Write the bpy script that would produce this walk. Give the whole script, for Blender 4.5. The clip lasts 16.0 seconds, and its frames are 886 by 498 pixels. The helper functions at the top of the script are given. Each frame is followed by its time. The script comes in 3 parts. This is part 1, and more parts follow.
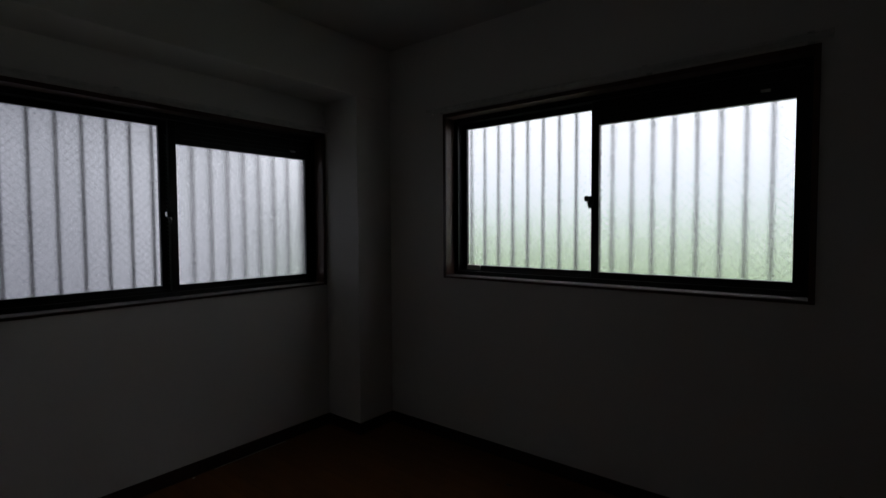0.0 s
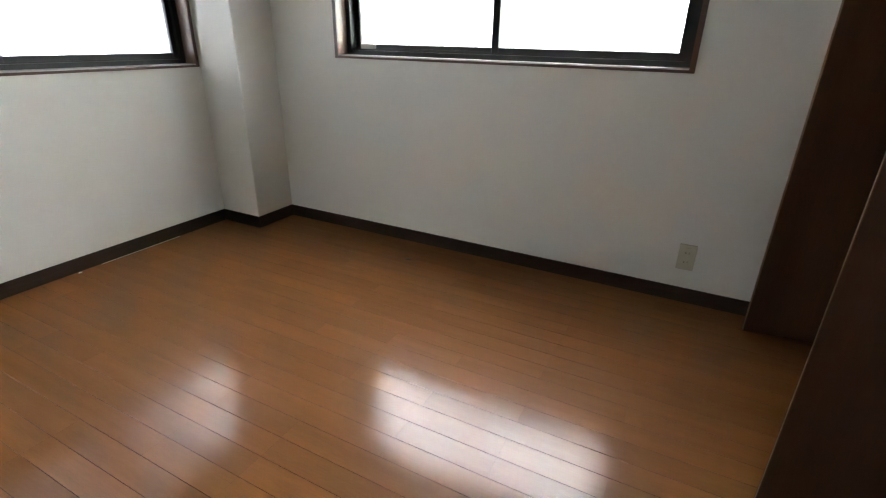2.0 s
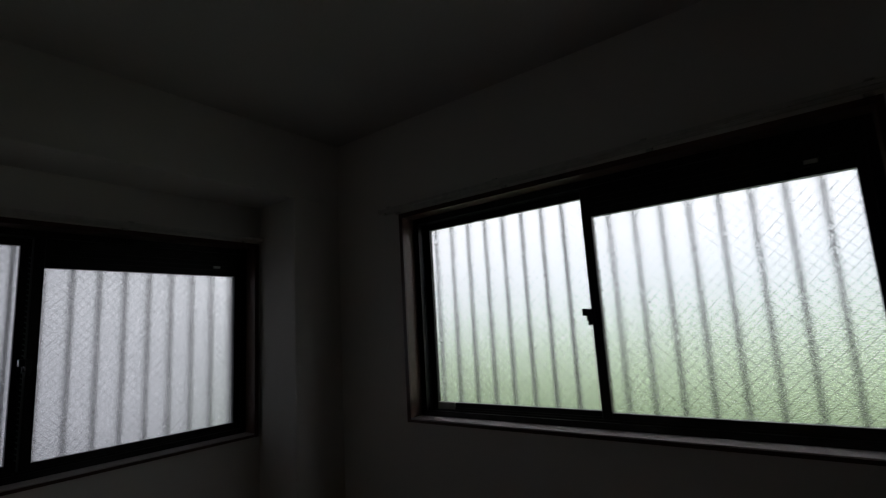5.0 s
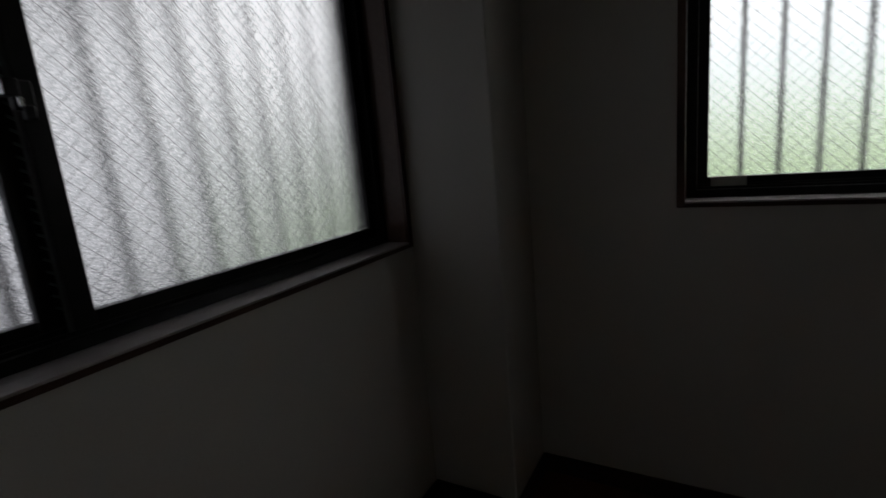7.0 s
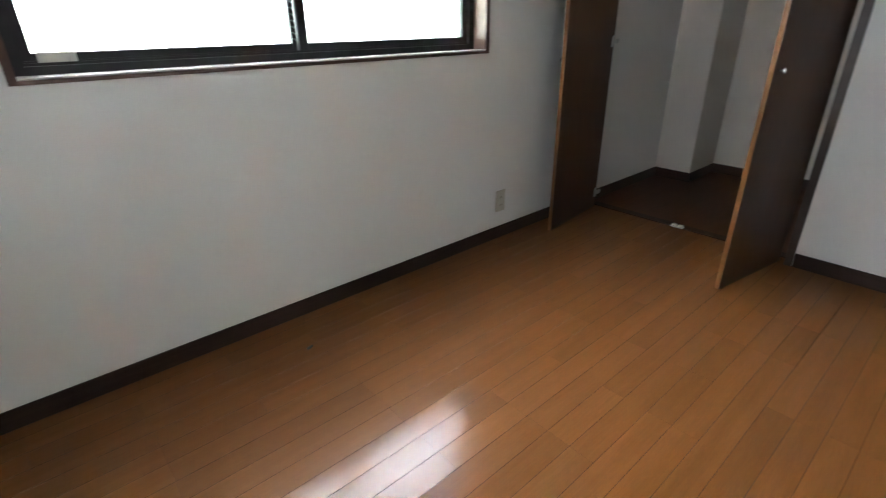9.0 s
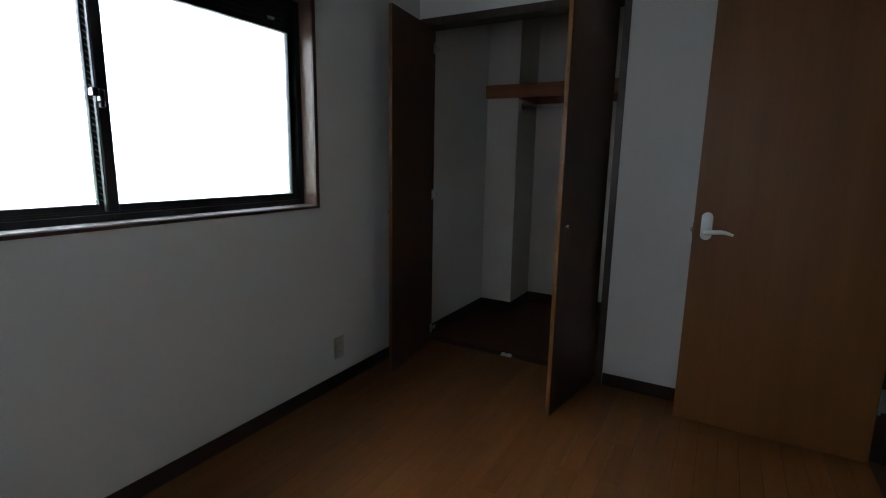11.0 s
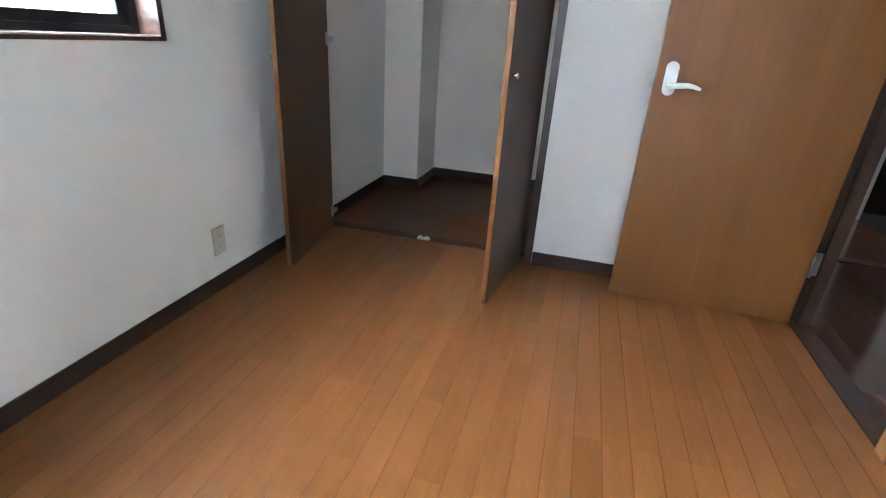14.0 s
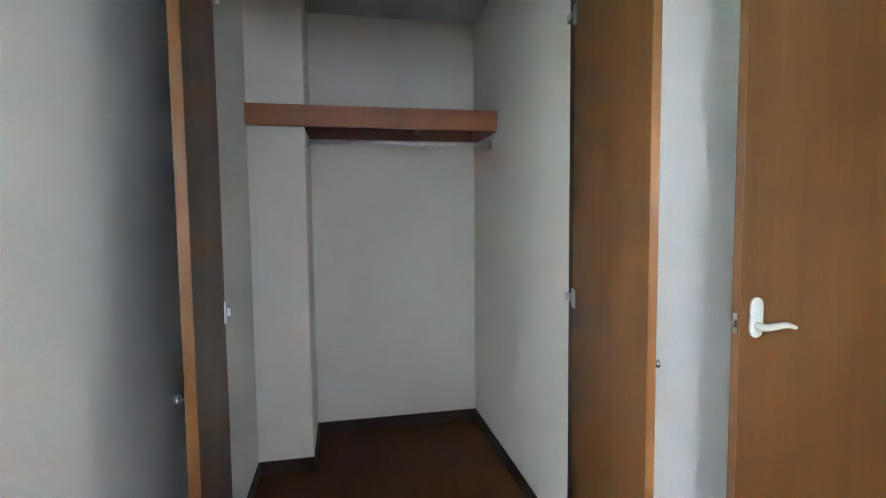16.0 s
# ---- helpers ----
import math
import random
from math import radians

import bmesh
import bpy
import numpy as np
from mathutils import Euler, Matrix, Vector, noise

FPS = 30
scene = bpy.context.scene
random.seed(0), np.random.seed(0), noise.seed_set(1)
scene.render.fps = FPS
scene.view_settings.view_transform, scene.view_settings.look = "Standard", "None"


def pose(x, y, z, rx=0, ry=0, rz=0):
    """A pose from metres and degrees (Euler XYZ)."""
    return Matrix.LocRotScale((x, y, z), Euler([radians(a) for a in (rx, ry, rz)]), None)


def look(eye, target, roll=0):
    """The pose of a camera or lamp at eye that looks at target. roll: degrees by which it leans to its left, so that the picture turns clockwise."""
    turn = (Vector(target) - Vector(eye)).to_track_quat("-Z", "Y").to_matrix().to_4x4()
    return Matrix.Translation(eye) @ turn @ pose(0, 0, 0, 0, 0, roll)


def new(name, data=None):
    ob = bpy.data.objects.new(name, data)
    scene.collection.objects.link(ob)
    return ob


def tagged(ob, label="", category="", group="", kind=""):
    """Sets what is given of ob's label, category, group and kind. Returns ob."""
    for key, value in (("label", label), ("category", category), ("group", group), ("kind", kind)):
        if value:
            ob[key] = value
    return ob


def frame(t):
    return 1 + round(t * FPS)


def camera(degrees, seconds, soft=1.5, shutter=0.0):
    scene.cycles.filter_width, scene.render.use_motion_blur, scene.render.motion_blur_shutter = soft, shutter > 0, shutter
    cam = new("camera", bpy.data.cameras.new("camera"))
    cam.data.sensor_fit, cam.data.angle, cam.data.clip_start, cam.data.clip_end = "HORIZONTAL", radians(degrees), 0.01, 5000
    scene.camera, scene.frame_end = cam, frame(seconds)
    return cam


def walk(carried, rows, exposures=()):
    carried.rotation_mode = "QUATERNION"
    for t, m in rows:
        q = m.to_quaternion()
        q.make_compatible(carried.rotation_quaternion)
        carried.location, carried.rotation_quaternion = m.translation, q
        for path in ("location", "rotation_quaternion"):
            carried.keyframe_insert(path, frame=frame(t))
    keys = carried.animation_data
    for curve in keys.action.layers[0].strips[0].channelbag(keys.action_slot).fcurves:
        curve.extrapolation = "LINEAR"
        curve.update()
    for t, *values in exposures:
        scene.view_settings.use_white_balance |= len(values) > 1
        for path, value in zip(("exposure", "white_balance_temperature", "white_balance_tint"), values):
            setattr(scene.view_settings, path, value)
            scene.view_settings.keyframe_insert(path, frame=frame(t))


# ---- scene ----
cam = camera(84.3, 16.0, soft=1.1, shutter=0.2)

PATH = [
    (0, (2.561, -2.294, 1.274), (1.317, -0.731, 1.19), -0.3),
    (0.5, (2.567, -2.278, 1.196), (1.433, -0.673, 0.827), -0.2),
    (1, (2.573, -2.262, 1.118), (1.52, -0.68, 0.497), 0.1),
    (1.5, (2.585, -2.252, 1.103), (1.619, -0.688, 0.313), 0.3),
    (2, (2.587, -2.26, 1.096), (1.746, -0.63, 0.3), 1.1),
    (2.5, (2.607, -2.244, 1.095), (1.918, -0.479, 0.457), 1.2),
    (3, (2.678, -2.196, 1.174), (2.124, -0.309, 0.812), 0.0),
    (3.5, (2.73, -2.127, 1.303), (2.284, -0.178, 1.314), -1.6),
    (4, (2.713, -1.991, 1.384), (2.063, -0.121, 1.665), -3.0),
    (4.5, (2.569, -1.863, 1.433), (1.581, -0.162, 1.789), -3.7),
    (4.7, (2.477, -1.791, 1.42), (1.326, -0.197, 1.79), -3.8),
    (6.8, (0.962, -1.602, 1.239), (-0.214, -0.011, 0.949), -5.0),
    (7, (0.847, -1.574, 1.205), (-0.126, 0.128, 0.81), -5.2),
    (7.5, (0.676, -1.561, 1.131), (0.261, 0.275, 0.455), -5.0),
    (8, (0.578, -1.6, 1.136), (0.759, 0.21, 0.304), -4.1),
    (8.5, (0.659, -1.679, 1.137), (1.407, -0.062, 0.229), -1.7),
    (9, (0.716, -1.73, 1.112), (1.906, -0.358, 0.274), -0.9),
    (9.5, (0.721, -1.721, 1.129), (2.253, -0.623, 0.462), 0.1),
    (9.7, (0.721, -1.719, 1.152), (2.322, -0.651, 0.608), 0.1),
    (11.8, (0.747, -1.727, 1.226), (2.469, -0.774, 0.87), 0.6),
    (12, (0.749, -1.723, 1.199), (2.459, -0.787, 0.751), 1.0),
    (12.5, (0.749, -1.71, 1.143), (2.423, -0.835, 0.484), 2.3),
    (13, (0.757, -1.691, 1.123), (2.413, -0.907, 0.321), 3.1),
    (13.5, (0.81, -1.636, 1.076), (2.5, -0.983, 0.23), 3.4),
    (14, (1.075, -1.37, 1.047), (2.852, -0.909, 0.253), 3.7),
    (14.5, (1.401, -1.024, 1.084), (3.258, -0.789, 0.378), 3.3),
    (15, (1.641, -0.738, 1.125), (3.572, -0.74, 0.604), 2.1),
    (15.5, (1.868, -0.562, 1.173), (3.829, -0.805, 0.865), 1.3),
    (16, (1.957, -0.434, 1.272), (3.912, -0.833, 1.138), -0.6),
]
EXPOSURES = [
    (0, -0.70, 6050, 16), (0.5, -0.70, 6050, 16), (0.8, 1.04, 6200, 9), (1, 2.3, 6650, 20), (1.5, 3.84, 6580, 16), (2, 4.08, 6200, 9),
    (2.5, 4.33, 5500, 2), (3, 4.22, 5520, 1), (3.3, 2.58, 5800, 2), (3.5, 1.6, 5700, 0), (4, -0.27, 5650, 1), (4.7, -0.75, 6100, 14),
    (6.8, -0.64, 6350, 13), (7.2, -0.40, 6450, 14), (7.5, 0.65, 6550, 19), (8, 3.66, 6720, 20), (8.5, 3.97, 6500, 21), (9, 4.34, 5950, 9),
    (9.5, 4.82, 5320, 3), (9.7, 4.92, 5270, 4), (11.8, 1.33, 5900, 12), (12, 2.17, 5950, 15), (12.5, 4.4, 5830, 32), (13, 5.07, 5170, 5), (13.5, 5.1, 5200, 7), (14, 5.22, 5450, 10),
    (14.5, 5.48, 5330, 11), (15, 5.47, 5450, 6), (15.5, 5.36, 5460, 7), (16, 5.28, 5480, 7),
]
walk(cam, [(t, look(eye, target, roll)) for t, eye, target, roll in PATH], EXPOSURES)

# ---- world and light ----
world = bpy.data.worlds.new("overcast")
scene.world = world
world.use_nodes = True
wn = world.node_tree
sky = wn.nodes.new("ShaderNodeTexSky")
sky.sky_type = "NISHITA"
sky.sun_disc = False
sky.sun_elevation, sky.sun_rotation = radians(50), radians(40)
wn.nodes["Background"].inputs["Strength"].default_value = 0.05
wn.links.new(sky.outputs["Color"], wn.nodes["Background"].inputs["Color"])
sun_data = bpy.data.lights.new("sun", "SUN")
sun_data.energy, sun_data.angle, sun_data.color = 0.5, radians(20), (1.0, 0.96, 0.9)
sun = new("sun", sun_data)
sun.matrix_world = look((3, 6, 8), (0, 0, 0))

# ---- plan ----
CEIL = 2.41
EAST, SOUTH = 3.42, -2.37        # faces of the closet front and of the door wall
BACK, CLOSET_S = 4.85, -1.222    # closet's back and its far side wall
COL_X, COL_Y = 0.30, -0.283      # the pillar in the window corner
BEAM_Z = 2.075
HALL_S, HALL_E = -3.33, 7.4


# ---- materials ----
def material(name, rough=0.5, metal=0.0):
    m = bpy.data.materials.new(name)
    m.use_nodes = True
    b = m.node_tree.nodes["Principled BSDF"]
    b.inputs["Roughness"].default_value, b.inputs["Metallic"].default_value = rough, metal
    return m, m.node_tree, b


def add(t, kind, **inputs):
    n = t.nodes.new(kind)
    for k, v in inputs.items():
        n.inputs[k.replace("_", " ")].default_value = v
    return n


def coords(t, scale, offset=False):
    c = t.nodes.new("ShaderNodeTexCoord")
    mp = add(t, "ShaderNodeMapping", Scale=scale)
    t.links.new(c.outputs["Object"], mp.inputs["Vector"])
    if offset:
        info = t.nodes.new("ShaderNodeObjectInfo")
        sc = t.nodes.new("ShaderNodeVectorMath")
        sc.operation = "SCALE"
        sc.inputs[0].default_value = (37.0, 19.0, 11.0)
        t.links.new(info.outputs["Random"], sc.inputs["Scale"])
        t.links.new(sc.outputs[0], mp.inputs["Location"])
    return mp.outputs[0]


def ramp(t, fac, stops):
    r = t.nodes.new("ShaderNodeValToRGB")
    e = r.color_ramp.elements
    while len(e) < len(stops):
        e.new(0.5)
    for el, (p, c) in zip(e, stops):
        el.position, el.color = p, (*c, 1)
    t.links.new(fac, r.inputs[0])
    return r.outputs[0]


def noisy(t, vec, scale, detail=4.0, rough=0.55):
    n = add(t, "ShaderNodeTexNoise", Scale=scale, Detail=detail, Roughness=rough)
    t.links.new(vec, n.inputs["Vector"])
    return n.outputs["Fac"]


def bump(t, b, height, strength, distance):
    bp = add(t, "ShaderNodeBump", Strength=strength, Distance=distance)
    t.links.new(height, bp.inputs["Height"])
    t.links.new(bp.outputs[0], b.inputs["Normal"])


def span(t, fac, lo, hi):
    m = t.nodes.new("ShaderNodeMapRange")
    m.inputs["To Min"].default_value, m.inputs["To Max"].default_value = lo, hi
    t.links.new(fac, m.inputs["Value"])
    return m.outputs[0]


def mixed(t, fac, a, b, mode="MIX"):
    m = t.nodes.new("ShaderNodeMix")
    m.data_type, m.blend_type = "RGBA", mode
    for v, i in ((fac, 0), (a, 6), (b, 7)):
        if hasattr(v, "is_linked"):
            t.links.new(v, m.inputs[i])
        else:
            m.inputs[i].default_value = v if i == 0 else (*v, 1)
    return m.outputs[2]


def paper(name, c1, c2, grain=260.0):
    """Embossed vinyl wallpaper: large faint stains, fine woven relief."""
    m, t, b = material(name, 0.85)
    vec = coords(t, (1, 1, 1))
    col = ramp(t, noisy(t, vec, 1.3, 5), [(0.3, c1), (0.7, c2)])
    speck = noisy(t, vec, grain, 2)
    col = mixed(t, 0.06, col, ramp(t, speck, [(0.35, (0.4, 0.4, 0.4)), (0.65, (1, 1, 1))]), "MULTIPLY")
    t.links.new(col, b.inputs["Base Color"])
    bump(t, b, speck, 0.25, 0.002)
    return m


def wood(name, tones, scale, rough=(0.35, 0.5), random=0.0, pores=0.25, coat=0.0, relief=0.08, sheen=0.5):
    """Veneer with stretched grain, broad figure, fine pores; random shifts the tone piece by piece."""
    m, t, b = material(name)
    vec = coords(t, scale, offset=True)
    figure = noisy(t, vec, 1.0, 6, 0.6)
    fine = noisy(t, vec, 10.0, 4, 0.7)
    col = ramp(t, figure, [(0.25, tones[0]), (0.5, tones[1]), (0.75, tones[2])])
    col = mixed(t, pores, col, ramp(t, fine, [(0.35, (0.45, 0.4, 0.38)), (0.6, (1, 1, 1))]), "MULTIPLY")
    if random:
        info = t.nodes.new("ShaderNodeObjectInfo")
        hsv = t.nodes.new("ShaderNodeHueSaturation")
        t.links.new(span(t, info.outputs["Random"], 1 - random, 1 + random), hsv.inputs["Value"])
        t.links.new(col, hsv.inputs["Color"])
        col = hsv.outputs[0]
    t.links.new(col, b.inputs["Base Color"])
    place = t.nodes.new("ShaderNodeNewGeometry").outputs["Position"]
    t.links.new(span(t, noisy(t, place, 5.0, 5), *rough), b.inputs["Roughness"])
    b.inputs["Coat Weight"].default_value = coat
    b.inputs["Specular IOR Level"].default_value = sheen
    b.inputs["Coat Roughness"].default_value = 0.16
    bump(t, b, fine, relief, 0.001)
    return m


def solid(name, c1, c2, rough, metal=0.0, scale=30.0, relief=0.05):
    m, t, b = material(name, rough, metal)
    vec = coords(t, (1, 1, 1))
    f = noisy(t, vec, scale, 4)
    t.links.new(ramp(t, f, [(0.3, c1), (0.7, c2)]), b.inputs["Base Color"])
    t.links.new(span(t, f, rough * 0.8, min(1, rough * 1.25)), b.inputs["Roughness"])
    bump(t, b, f, relief, 0.001)
    return m


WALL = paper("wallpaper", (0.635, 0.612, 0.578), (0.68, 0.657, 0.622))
# wallpaper copy tinted warmer for light bounced into the closet off the floor
CLOSET_WALL = paper("closet_wallpaper_warm_bounce", (0.645, 0.597, 0.525), (0.685, 0.637, 0.565))
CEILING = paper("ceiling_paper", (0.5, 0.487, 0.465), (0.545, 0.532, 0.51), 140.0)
FLOOR = wood("oak_floor", ((0.15, 0.057, 0.0152), (0.172, 0.067, 0.019), (0.194, 0.0775, 0.0235)), (2.0, 22, 22), (0.44, 0.5), 0.095, 0.13, 0.28, 0.03, 0.06)
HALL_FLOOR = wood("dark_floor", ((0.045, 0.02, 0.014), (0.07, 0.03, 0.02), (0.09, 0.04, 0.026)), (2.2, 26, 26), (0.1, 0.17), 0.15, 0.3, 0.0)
JOINT = solid("floor_joint", (0.034, 0.014, 0.007), (0.046, 0.019, 0.009), 0.8)
DOOR = wood("door_veneer", ((0.112, 0.042, 0.009), (0.133, 0.0525, 0.0118), (0.154, 0.063, 0.016)), (15, 15, 0.7), (0.38, 0.5), 0.0, 0.16, 0.0, 0.08, 0.3)
EDGE = wood("door_edge_band", ((0.19, 0.08, 0.024), (0.23, 0.098, 0.031), (0.27, 0.117, 0.04)), (22, 22, 1.2), (0.35, 0.45), 0.0, 0.2)
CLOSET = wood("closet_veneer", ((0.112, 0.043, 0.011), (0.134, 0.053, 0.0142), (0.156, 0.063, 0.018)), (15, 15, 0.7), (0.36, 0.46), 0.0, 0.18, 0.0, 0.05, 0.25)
SHELF = wood("shelf_wood", ((0.27, 0.092, 0.034), (0.33, 0.118, 0.046), (0.385, 0.145, 0.06)), (14, 1.2, 20), (0.45, 0.6), 0.0, 0.2)
CLEAT = wood("cleat_wood", ((0.12, 0.03, 0.018), (0.15, 0.039, 0.023), (0.18, 0.048, 0.029)), (14, 1.2, 20), (0.5, 0.6))
TRIM = wood("dark_trim", ((0.05, 0.02, 0.014), (0.075, 0.03, 0.02), (0.1, 0.042, 0.028)), (6, 6, 6), (0.32, 0.45))
LINER = wood("reveal_lining", ((0.12, 0.068, 0.05), (0.145, 0.083, 0.061), (0.17, 0.098, 0.073)), (6, 6, 6), (0.36, 0.42), 0.0, 0.25, 0.2)
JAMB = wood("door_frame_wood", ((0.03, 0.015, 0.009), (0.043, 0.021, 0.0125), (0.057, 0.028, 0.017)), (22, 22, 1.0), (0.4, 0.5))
SKIRT = wood("baseboard_wood", ((0.026, 0.013, 0.009), (0.036, 0.019, 0.013), (0.048, 0.026, 0.018)), (3, 3, 40), (0.45, 0.6), 0.0, 0.25, 0.0, 0.06, 0.25)
THRESHOLD = wood("threshold_wood", ((0.03, 0.014, 0.009), (0.04, 0.019, 0.012), (0.052, 0.026, 0.017)), (3, 40, 40), (0.5, 0.65), 0.0, 0.2, 0.0, 0.05, 0.15)
BRONZE = solid("bronze_aluminium", (0.012, 0.011, 0.012), (0.02, 0.019, 0.02), 0.4, 0.6)
SILL = wood("sill_board", ((0.42, 0.375, 0.37), (0.48, 0.43, 0.425), (0.54, 0.485, 0.48)), (1.5, 12, 12), (0.36, 0.42), 0.0, 0.2, 0.8, 0.02, 1.0)
# two darkened copies of CLOSET: shade on leaf fronts and the window-side leaf
CLOSET_FRONT_SHADED = wood("closet_front_veneer_shaded", ((0.042, 0.0175, 0.0085), (0.053, 0.022, 0.0105), (0.064, 0.0265, 0.013)), (15, 15, 0.7), (0.36, 0.46), 0.0, 0.18, 0.0, 0.05, 0.25)
CLOSET_INNER_SHADED = wood("closet_inner_veneer_shaded", ((0.055, 0.022, 0.009), (0.068, 0.0275, 0.0112), (0.081, 0.033, 0.014)), (15, 15, 0.7), (0.36, 0.46), 0.0, 0.18, 0.0, 0.05, 0.25)
LEAF_EDGE = wood("closet_edge_band", ((0.13, 0.053, 0.0145), (0.155, 0.064, 0.018), (0.18, 0.076, 0.0225)), (22, 22, 1.2), (0.35, 0.45), 0.0, 0.2, 0.0, 0.05, 0.25)
CLOSET_BOARD = wood("closet_floor_board", ((0.066, 0.0215, 0.007), (0.083, 0.027, 0.0088), (0.1, 0.033, 0.011)), (2.2, 20, 20), (0.42, 0.5), 0.0, 0.25, 0.0, 0.05, 0.12)
GRILLE = solid("grille_aluminium", (0.16, 0.16, 0.165), (0.21, 0.21, 0.215), 0.45, 0.5)
STEEL = solid("steel", (0.62, 0.62, 0.62), (0.74, 0.73, 0.72), 0.25, 1.0)
CHROME = solid("worn_chrome", (0.66, 0.66, 0.65), (0.76, 0.75, 0.74), 0.38, 1.0)
DULL = solid("dull_steel", (0.42, 0.42, 0.41), (0.55, 0.54, 0.53), 0.42, 1.0)
WHITE = solid("white_enamel", (0.5, 0.495, 0.47), (0.56, 0.555, 0.53), 0.37)
BEIGE = solid("beige_plastic", (0.43, 0.39, 0.30), (0.47, 0.43, 0.34), 0.4)
PALE = solid("pale_plastic", (0.5, 0.48, 0.44), (0.6, 0.58, 0.53), 0.5)
DARK = solid("dark_hole", (0.01, 0.01, 0.01), (0.02, 0.018, 0.016), 0.7)
WIRE = solid("glass_wire", (0.1, 0.1, 0.105), (0.16, 0.16, 0.165), 0.5, 0.7)
RIB = solid("grey_green_rib", (0.12, 0.16, 0.15), (0.2, 0.25, 0.24), 0.5)
RUBBER = solid("black_rubber", (0.008, 0.008, 0.008), (0.014, 0.014, 0.014), 0.9)
RUBBER.node_tree.nodes["Principled BSDF"].inputs["Specular IOR Level"].default_value = 0.1
JOINT.node_tree.nodes["Principled BSDF"].inputs["Specular IOR Level"].default_value = 0.05
RAIL = solid("rail_steel", (0.5, 0.49, 0.47), (0.62, 0.61, 0.58), 0.35, 0.8)


def frosted():
    m, t, b = material("figured_glass", 0.165)
    b.inputs["Transmission Weight"].default_value = 1.0
    b.inputs["IOR"].default_value = 1.45
    vec = coords(t, (1, 1, 1))
    crinkle = noisy(t, vec, 300.0, 1.5, 0.6)
    # the rolled figure is thicker and thinner in turn
    t.links.new(ramp(t, crinkle, [(0.38, (0.65, 0.68, 0.68)), (0.6, (1.0, 1.0, 1.0))]), b.inputs["Base Color"])
    bump(t, b, crinkle, 1.0, 0.0014)
    # the etched face scatters a small share of the light widely
    haze = add(t, "ShaderNodeBsdfTranslucent", Color=(0.9, 0.92, 0.92, 1))
    both = add(t, "ShaderNodeMixShader", Fac=0.045)
    t.links.new(b.outputs[0], both.inputs[1])
    t.links.new(haze.outputs[0], both.inputs[2])
    t.links.new(both.outputs[0], t.nodes["Material Output"].inputs["Surface"])
    return m


def glow(name, stops, power, z0, z1, patch):
    """A far, out-of-focus backdrop that gives off daylight."""
    m = bpy.data.materials.new(name)
    m.use_nodes = True
    t = m.node_tree
    t.nodes.remove(t.nodes["Principled BSDF"])
    em = add(t, "ShaderNodeEmission", Strength=power)
    c = t.nodes.new("ShaderNodeTexCoord")
    sep = t.nodes.new("ShaderNodeSeparateXYZ")
    t.links.new(c.outputs["Object"], sep.inputs[0])
    mr = t.nodes.new("ShaderNodeMapRange")
    mr.inputs["From Min"].default_value, mr.inputs["From Max"].default_value = z0, z1
    t.links.new(sep.outputs["Z"], mr.inputs["Value"])
    col = ramp(t, mr.outputs[0], stops)
    n = noisy(t, c.outputs["Object"], 0.9, 3)
    col = mixed(t, patch, col, ramp(t, n, [(0.35, (0.55, 0.58, 0.55)), (0.65, (1, 1, 1))]), "MULTIPLY")
    t.links.new(col, em.inputs["Color"])
    t.links.new(em.outputs[0], t.nodes["Material Output"].inputs["Surface"])
    m.cycles.emission_sampling = "NONE"
    return m


